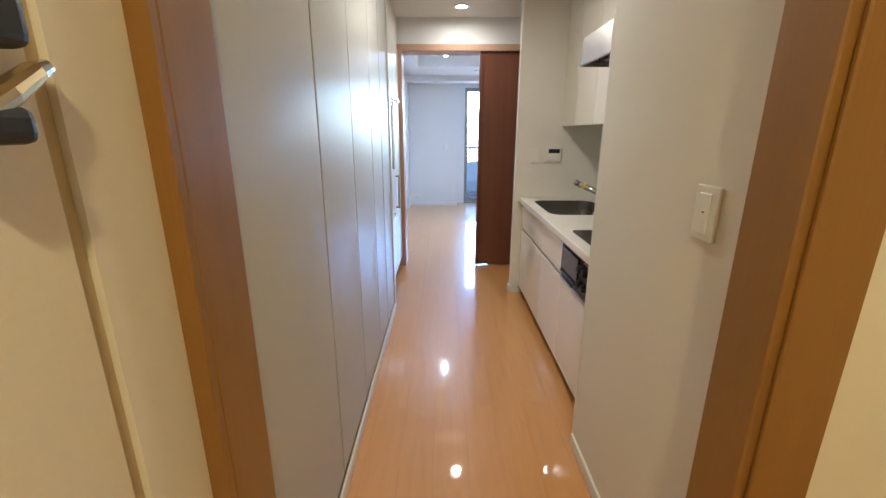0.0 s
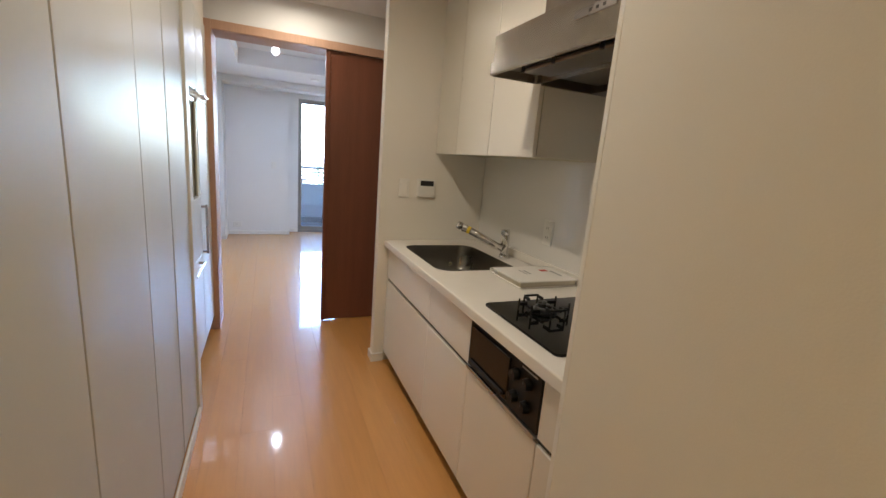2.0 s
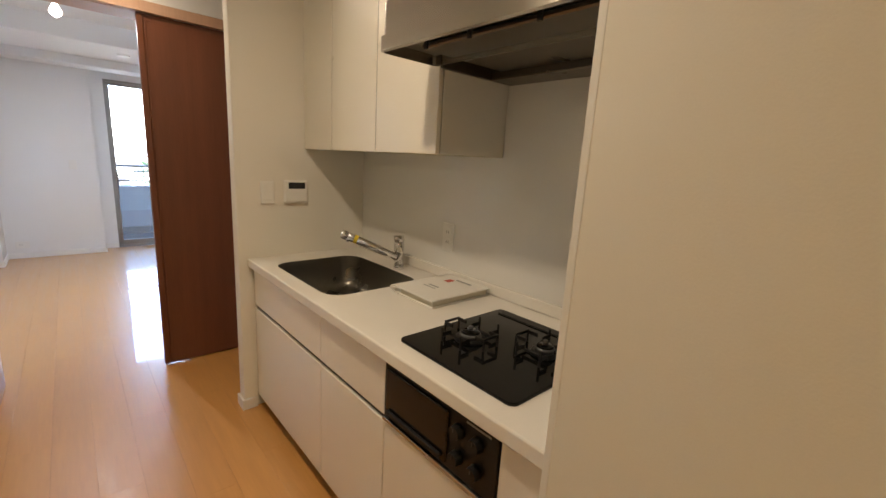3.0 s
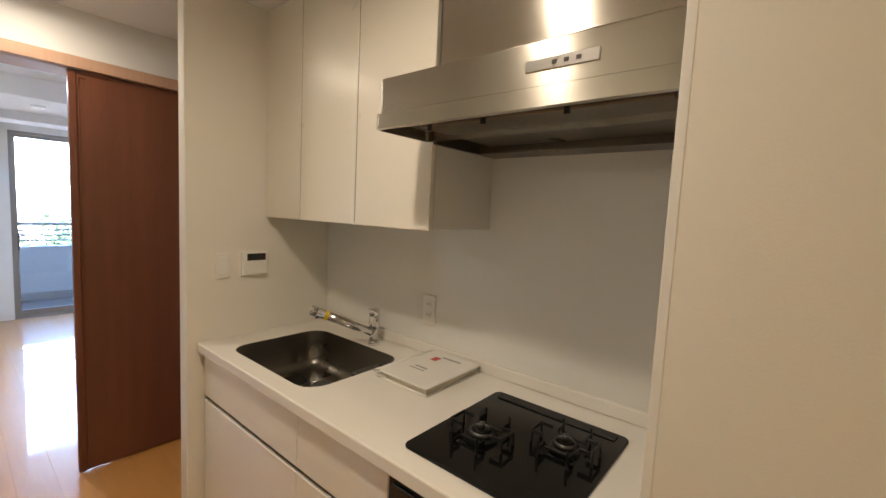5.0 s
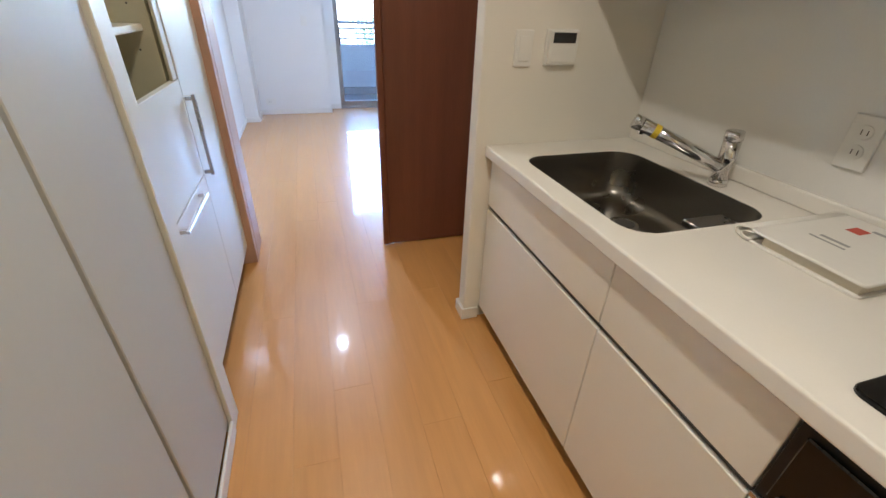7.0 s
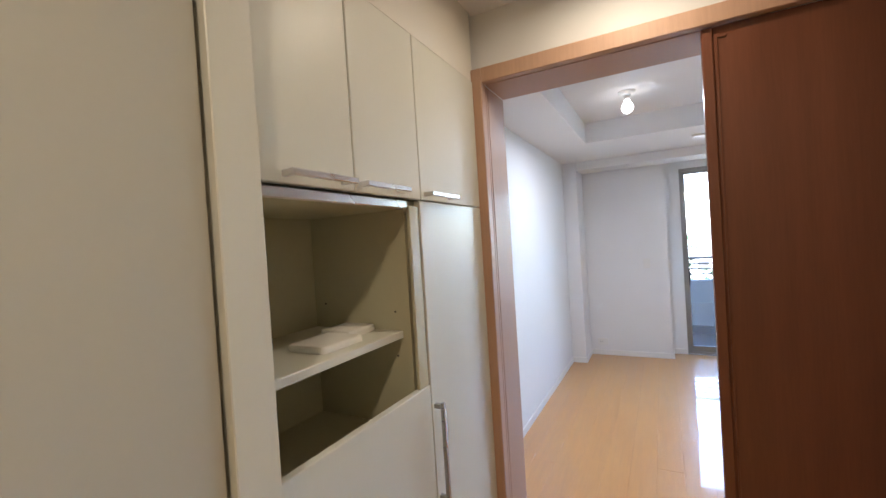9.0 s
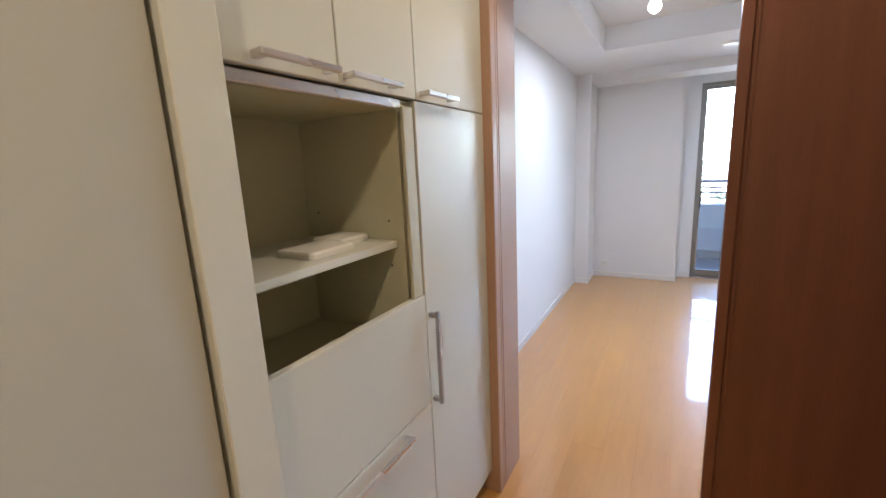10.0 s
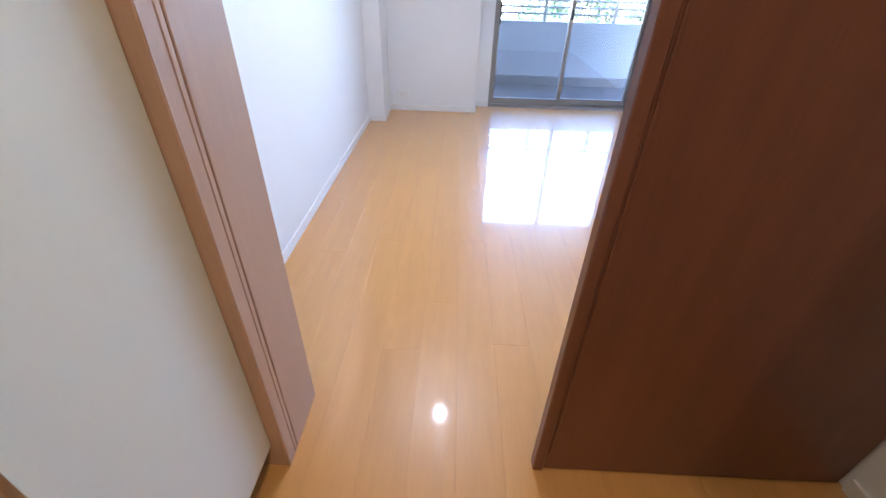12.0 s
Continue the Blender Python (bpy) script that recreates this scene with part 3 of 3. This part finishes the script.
# grill below the hob
ov = thing("gas_grill", (1.25, 1.765, 0.59), "built-in black gas grill with round knobs", "grill")
part("body", boxes((1.113, 1.55, 1.54, 1.99, 0.622, 0.785)), M_BLACKIRON, ov)
part("fascia", box(1.097, 1.112, 1.538, 1.993, 0.604, 0.787, 0.002), M_BLACKIRON, ov)
gd = part("grill_door", box(1.089, 1.0968, 1.70, 1.975, 0.622, 0.772, 0.003), M_OVEN, ov, "dark glass grill door")
part("door_grip", box(1.079, 1.0888, 1.715, 1.96, 0.632, 0.646, 0.003), M_BLACKIRON, gd)
part("trim_strip", box(1.090, 1.112, 1.538, 1.993, 0.592, 0.6035, 0.001), M_ALU, ov, "grey metal trim strip")
for y, z in ((1.665, 0.735), (1.60, 0.735), (1.665, 0.66), (1.60, 0.66)):
    k = part("knob", tube([(1.0968, y, z), (1.076, y, z)], [0.020, 0.017], sides=20), M_BLACKIRON, ov)
    part("knob_mark", boxes((1.0745, 1.0757, y - 0.0015, y + 0.0015, z + 0.004, z + 0.014)), M_BURNER, k)
part("brand_mark", boxes((1.0955, 1.0968, 1.56, 1.64, 0.772, 0.777)), M_GREY, ov, "pale printed bar")

# wall units and splash panel
structure("splash_panel", boxes((1.7455, 1.76, 1.3793, 3.225, 0.845, 2.3)), M_SPLASH, "pale grey glossy kitchen splash panel", "wall panel")
wc = thing("wall_cabinet", (1.56, 2.68, 1.41), "gloss cream kitchen wall cabinet with three doors", "cabinet")
part("body", boxes((1.408, 1.744, 2.156, 3.2245, 1.424, CEIL - 0.002)), M_INNER, wc)
part("side_panel", box(1.408, 1.744, 2.1525, 2.1555, 1.416, CEIL - 0.002), M_CAB, wc)
part("underside", boxes((1.408, 1.744, 2.156, 3.2245, 1.416, 1.4238)), M_INNER, wc)
for y0, y1 in ((2.150, 2.5335), (2.5385, 2.919), (2.924, 3.2245)):
    part("door", box(1.384, 1.4035, y0, y1, 1.412, CEIL - 0.004, 0.002), M_UPPER, wc)

# strips just behind the door fronts, dark in place of gap shade
for y in (2.536, 2.9215):
    part("gap_shade", boxes((1.3868, 1.4078, y - 0.0022, y + 0.0022, 1.4245, CEIL - 0.006)), M_SEAM, wc, "dark strip standing in for the shade between the doors")

hood = thing("range_hood", (1.45, 1.78, 1.70), "brushed stainless steel range hood with a dark underside", "range hood")
Y0, Y1 = 1.380, 2.171


def band(x0, x1, y0, y1, z0, z1, r, th):
    """A standing band round a rounded rectangle, open above and below."""
    bm = bmesh.new()
    out, inn = rounded(x0, x1, y0, y1, r), rounded(x0 + th, x1 - th, y0 + th, y1 - th, max(r - th, 0.002))
    rings = [[bm.verts.new((x, y, z)) for x, y in q] for q, z in ((out, z0 + 0.003), (out, z1 - 0.002), (inn, z1), (inn, z0))]
    for a, b in zip(rings, rings[1:] + rings[:1]):
        for k in range(len(a)):
            bm.faces.new((a[k], a[(k + 1) % len(a)], b[(k + 1) % len(a)], b[k]))
    return bm


part("lower_rim", band(1.155, 1.382, Y0, Y1, 1.696, 1.741, 0.024, 0.010), M_STEEL, hood)
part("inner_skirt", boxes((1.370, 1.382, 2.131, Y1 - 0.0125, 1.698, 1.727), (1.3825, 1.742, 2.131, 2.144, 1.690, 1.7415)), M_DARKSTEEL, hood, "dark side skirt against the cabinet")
part("canopy", slab(1.163, 1.382, Y0 + 0.001, Y1 - 0.006, 1.7422, 1.835, 0.022, 0.004), M_STEEL, hood)
part("canopy_rear", boxes((1.3822, 1.742, Y0, 2.144, 1.7425, 1.835)), M_STEEL, hood)
part("duct_cover", box(1.300, 1.742, Y0, 2.058, 1.8355, CEIL - 0.002, 0.006, seg=2), M_STEEL, hood)
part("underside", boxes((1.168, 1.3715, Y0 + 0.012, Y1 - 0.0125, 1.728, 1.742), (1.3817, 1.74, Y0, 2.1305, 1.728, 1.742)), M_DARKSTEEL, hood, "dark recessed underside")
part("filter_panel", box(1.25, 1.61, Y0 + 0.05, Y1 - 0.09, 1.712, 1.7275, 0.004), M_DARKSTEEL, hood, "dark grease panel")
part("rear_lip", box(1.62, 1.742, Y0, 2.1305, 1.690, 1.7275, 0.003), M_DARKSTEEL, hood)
pan = part("control_strip", box(1.1602, 1.1632, 1.545, 1.70, 1.772, 1.796, 0.001), M_ALU, hood, "grey control strip")
for y in (1.585, 1.61, 1.635):
    part("button", box(1.1585, 1.1602, y - 0.005, y + 0.005, 1.780, 1.788, 0.0005), M_SEAM, pan)
for y in (1.83, 1.62, 2.0):
    part("clip", box(1.20, 1.206, y - 0.006, y + 0.006, 1.69, 1.727), M_BLACK, hood, "small dark clip")


def plate(name, y, x0, x1, z0, z1, label, category):
    """A plate on a wall that looks towards -y."""
    p = thing(name, ((x0 + x1) / 2, y, z0), label, category)
    part("cover", box(x0, x1, y - 0.010, y, z0, z1, 0.003, seg=2), M_PLASTIC, p)
    return p


ctl = plate("wall_controller", 3.226, 1.265, 1.39, 1.128, 1.246, "white water-heater controller with a dark display", "controller")
part("housing", box(1.270, 1.385, 3.199, 3.2158, 1.133, 1.243, 0.004, seg=2), M_PLASTIC, ctl)
part("display", box(1.283, 1.372, 3.197, 3.1988, 1.203, 1.236, 0.0005), M_SCREEN, ctl, "dark display window")
part("button_flap", box(1.281, 1.374, 3.1965, 3.1988, 1.142, 1.192, 0.001), M_PLASTIC, ctl)
sw = plate("light_switch", 3.226, 1.148, 1.215, 1.125, 1.242, "white wall switch beside the controller", "switch")
part("rocker", box(1.160, 1.203, 3.212, 3.2158, 1.143, 1.224, 0.002), M_PLASTIC, sw)

pl = thing("wall_switch", (R, 0.675, 1.14), "white rocker switch on the warm white wall", "switch")
part("cover", box(R - 0.010, R, 0.655, 0.737, 1.130, 1.252, 0.004, seg=2), M_PLASTIC, pl)
ro = part("rocker", box(R - 0.014, R - 0.0102, 0.676, 0.716, 1.146, 1.236, 0.002), M_PLASTIC, pl)
part("indicator", boxes((R - 0.0150, R - 0.0141, 0.690, 0.697, 1.193, 1.196)), M_SEAM, ro, "tiny dark indicator")

so = thing("wall_socket", (1.745, 2.44, 0.975), "double white wall socket above the worktop", "socket")
part("cover", box(1.736, 1.7453, 2.405, 2.478, 0.977, 1.108, 0.003, seg=2), M_PLASTIC, so)
for z in (1.02, 1.068):
    s = part("outlet", tube([(1.7358, 2.44, z), (1.7335, 2.44, z)], [0.018, 0.017], sides=20), M_PLASTIC, so)
    part("slots", boxes((1.7325, 1.7334, 2.432, 2.434, z - 0.006, z + 0.006), (1.7325, 1.7334, 2.446, 2.448, z - 0.006, z + 0.006)), M_SEAM, s)

# ---- ceiling lamps ----


def downlight(x, y, glow, label):
    d = thing("downlight", (x, y, CEIL), label, "downlight")
    bm = bmesh.new()
    a = [(0.062, CEIL), (0.062, CEIL - 0.006), (0.05, CEIL - 0.008), (0.047, CEIL - 0.001)]
    rings = [[bm.verts.new((x + q * math.cos(t), y + q * math.sin(t), z)) for t in [2 * math.pi * k / 32 for k in range(32)]] for q, z in a]
    for p, q in zip(rings, rings[1:]):
        for k in range(32):
            bm.faces.new((p[k], p[(k + 1) % 32], q[(k + 1) % 32], q[k]))
    part("ring", bm, M_TRIM, d, smooth=True)
    part("diffuser", disc((x, y, CEIL - 0.005), 0.047, 0.047, 0.003), glow, d, "glowing diffuser")


downlight(0.59, 3.68, M_LAMP, "lit recessed round downlight with a white ring")
downlight(0.59, 2.02, M_LAMP, "lit recessed round downlight with a white ring")
downlight(0.52, -0.75, M_HALLAMP, "warm lit recessed downlight in the entrance hall")
BX, BY = 0.47, 5.76
pend = thing("ceiling_bulb", (BX, BY, 2.48), "bare lit bulb in a white ceiling socket", "bulb")
part("rosette", disc((BX, BY, 2.458), 0.05, 0.06, 0.0215), M_PLASTIC, pend, smooth=True)
part("socket", tube([(BX, BY, 2.458), (BX, BY, 2.44), (BX, BY, 2.420)], [0.024, 0.024, 0.019]), M_PLASTIC, pend, smooth=True)
part("bulb", tube([(BX, BY, z) for z in (2.420, 2.405, 2.385, 2.365, 2.345, 2.331, 2.322)], [0.017, 0.023, 0.035, 0.041, 0.035, 0.021, 0.006], sides=20), M_BULB, pend, "glowing bulb", smooth=True)
det = tagged(part("ceiling_socket", disc((0.98, 6.85, 2.282), 0.05, 0.06, 0.018), M_PLASTIC), "round white ceiling lamp socket without a lamp", "ceiling socket")

# ---- living room details ----
fs = plate("wall_socket", 7.78, -0.11, 0.01, 0.12, 0.20, "white socket low on the end wall", "socket")
part("slots", boxes((-0.075, -0.071, 7.768, 7.7698, 0.15, 0.17), (-0.055, -0.051, 7.768, 7.7698, 0.15, 0.17)), M_GREY, fs)
fv = plate("wall_switch", 7.78, 0.44, 0.51, 1.04, 1.15, "white switch plate on the end wall", "switch")
part("rocker", box(0.455, 0.495, 7.766, 7.7698, 1.06, 1.13, 0.002), M_PLASTIC, fv)

# window
win = thing("window_1", (1.615, 8.07, 0), "tall sliding balcony window with grey-brown aluminium sashes", "window", kind="structure")
part("window_frame", boxes((0.85, 0.872, 8.03, 8.13, 0.0, 2.16), (2.358, 2.38, 8.03, 8.13, 0.0, 2.16), (0.872, 2.358, 8.03, 8.13, 2.13, 2.16), (0.872, 2.358, 8.03, 8.13, 0.0, 0.03), bevel=0.002), M_SASH, win)


def sash(x0, x1, y):
    k = 0.034
    s = part("sash", boxes((x0, x0 + k, y, y + 0.03, 0.031, 2.129), (x1 - k, x1, y, y + 0.03, 0.031, 2.129), (x0 + k, x1 - k, y, y + 0.03, 0.031, 0.095), (x0 + k, x1 - k, y, y + 0.03, 2.09, 2.129), bevel=0.002), M_SASH, win)
    g = part("pane", boxes((x0 + k, x1 - k, y + 0.012, y + 0.018, 0.095, 2.09)), M_GLASS, s)
    g.visible_shadow = False
    return s


s1 = sash(0.873, 1.63, 8.045)
s2 = sash(1.596, 2.357, 8.085)
part("latch", box(1.60, 1.622, 8.028, 8.0448, 0.86, 0.95, 0.003), M_BLACK, s1, "dark crescent latch")
part("pull", box(0.90, 0.915, 8.038, 8.0448, 0.80, 1.0, 0.002), M_BLACK, s1)

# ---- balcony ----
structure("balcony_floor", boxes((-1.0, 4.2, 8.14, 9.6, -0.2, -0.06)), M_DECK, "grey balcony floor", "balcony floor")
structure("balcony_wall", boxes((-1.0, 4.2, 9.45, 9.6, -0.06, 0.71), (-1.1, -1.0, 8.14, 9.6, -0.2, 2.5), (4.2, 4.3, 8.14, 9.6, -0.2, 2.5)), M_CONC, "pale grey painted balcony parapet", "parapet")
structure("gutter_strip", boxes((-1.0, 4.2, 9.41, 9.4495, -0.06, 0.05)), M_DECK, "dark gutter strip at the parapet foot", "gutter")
# out-of-view slab, added to keep direct sun off balcony and room
structure("balcony_sun_block", boxes((-1.1, 4.3, 8.14, 9.7, 2.45, 2.7)), M_CONC, "unseen pale grey slab added above the balcony to block the sun", "ceiling")
rail = thing("balcony_rail", (1.6, 9.52, 0.71), "grey metal balcony railing on the parapet", "railing")
for z, rad in ((1.03, 0.024), (0.945, 0.014), (0.87, 0.014), (0.795, 0.014)):
    part("bar", tube([(-1.0, 9.52, z), (4.2, 9.52, z)], rad, sides=10), M_RAIL, rail)
for x in (-0.2, 0.7, 1.6, 2.5, 3.4):
    part("post", box(x - 0.02, x + 0.02, 9.50, 9.54, 0.71, 1.03, 0.003), M_RAIL, rail)

# ---- outside ----
structure("ground", boxes((-400, 400, 9.7, 900, -7.6, -7.5)), M_GROUND, "pale open ground far below the balcony", "ground")


def tree(x, y, h, r, seed):
    rnd = random.Random(seed)
    t = thing("tree", (x, y, -7.5), "green leafy street tree seen beyond the balcony", "tree", "trees outside")
    base = Vector((x, y, -7.5))
    bm = tube([base, base + Vector((0.1, 0, h * 0.35)), base + Vector((0.15, 0.1, h * 0.75))], [0.28, 0.2, 0.08], sides=9)
    for k in range(7):
        a = rnd.uniform(0, 6.28)
        s = base + Vector((0.1, 0, h * rnd.uniform(0.32, 0.6)))
        e = s + Vector((math.cos(a) * r * 0.7, math.sin(a) * r * 0.7, h * rnd.uniform(0.1, 0.25)))
        tube([s, (s + e) / 2 + Vector((0, 0, 0.15)), e], [0.09, 0.06, 0.02], bm, 6)
    part("trunk", bm, M_BARK, t)
    cl = [(Vector((rnd.gauss(0, 0.45) * r, rnd.gauss(0, 0.45) * r, h * (0.62 + rnd.uniform(-0.22, 0.3)))), rnd.uniform(0.25, 0.5) * r) for _ in range(26)]
    vs, fsx = [], []
    for c, q in cl:
        for _ in range(110):
            d = Vector((rnd.gauss(0, 1), rnd.gauss(0, 1), rnd.gauss(0, 0.8))).normalized() * q * rnd.uniform(0.55, 1.08)
            p = base + c + d
            u = Vector((rnd.gauss(0, 1), rnd.gauss(0, 1), rnd.gauss(0, 1))).normalized() * 0.16
            w = u.cross(Vector((rnd.gauss(0, 1), rnd.gauss(0, 1), rnd.gauss(0, 1)))).normalized() * 0.09
            i = len(vs)
            vs += [p - u, p + w, p + u, p - w]
            fsx.append((i, i + 1, i + 2, i + 3))
    bm = bmesh.new()
    me = bpy.data.meshes.new("crown")
    me.from_pydata([v - base for v in vs], [], fsx)
    me.materials.append(M_LEAVES)
    bm.free()
    c = new("crown", me)
    c.parent = t


for x, y, h, r, s in ((6.5, 38, 9.3, 2.6, 1), (10.5, 41, 9.0, 2.8, 2), (15, 36, 9.6, 2.9, 3), (22, 40, 10.0, 3.2, 4), (1.0, 45, 8.0, 2.4, 5), (29, 38, 10.4, 3.2, 6)):
    tree(x, y, h, r, s)


def far_house(x0, x1, y0, y1, h):
    g = -7.5
    b = thing("apartment_building", ((x0 + x1) / 2, (y0 + y1) / 2, g), "pale low building far beyond the balcony", "building", "far buildings")
    part("wall", boxes((x0, x1, y0, y1, g, g + h)), M_HOUSE, b)
    part("roof", boxes((x0 - 0.3, x1 + 0.3, y0 - 0.3, y1 + 0.3, g + h, g + h + 0.4)), M_ROOF, b)
    n = int((x1 - x0) / 2.4)
    for i in range(n):
        for k in range(int(h / 2.8)):
            wx, wz = x0 + 0.8 + i * 2.4, g + 0.9 + k * 2.8
            part("window", boxes((wx, wx + 1.2, y0 - 0.06, y0 - 0.003, wz, wz + 1.3)), M_SCREEN, b)


far_house(-6, 8, 62, 72, 6.0)
far_house(12, 30, 66, 76, 6.6)

# ---- floorboards ----
W = 0.148
group = thing("floorboards", (0.6, 3.0, -0.011), "glossy honey-coloured oak floorboards", "floorboards", kind="structure")
rnd = random.Random(7)
meshes = {}
x = -0.34
while x < 2.61:
    w = min(W, 2.62 - x)
    y0, y1 = (-1.9 if x < 1.72 else 4.2), 8.015
    y = y0 - rnd.uniform(0.0, 1.7)
    while y < y1 - 0.01:
        a, b = max(y, y0), min(y + 1.82, y1)
        if b - a > 0.02:
            key = (round(w, 3), round(b - a, 2))
            if key not in meshes:
                bm = box(-w / 2 + 0.0001, w / 2 - 0.0001, -key[1] / 2 + 0.0001, key[1] / 2 - 0.0001, -0.0105, 0.0)
                bmesh.ops.bevel(bm, geom=[e for e in bm.edges if all(v.co.z > -0.001 for v in e.verts)], offset=0.0004, segments=1, affect='EDGES')
                me = bpy.data.meshes.new("plank")
                bm.to_mesh(me)
                bm.free()
                me.materials.append(M_FLOOR)
                meshes[key] = me
            p = new("plank", meshes[key])
            p.parent = group
            p.matrix_parent_inverse = PLACE[group.name].inverted()
            p.matrix_basis = Matrix.Translation((x + w / 2, (a + b) / 2, 0))
        y += 1.82
    x += W
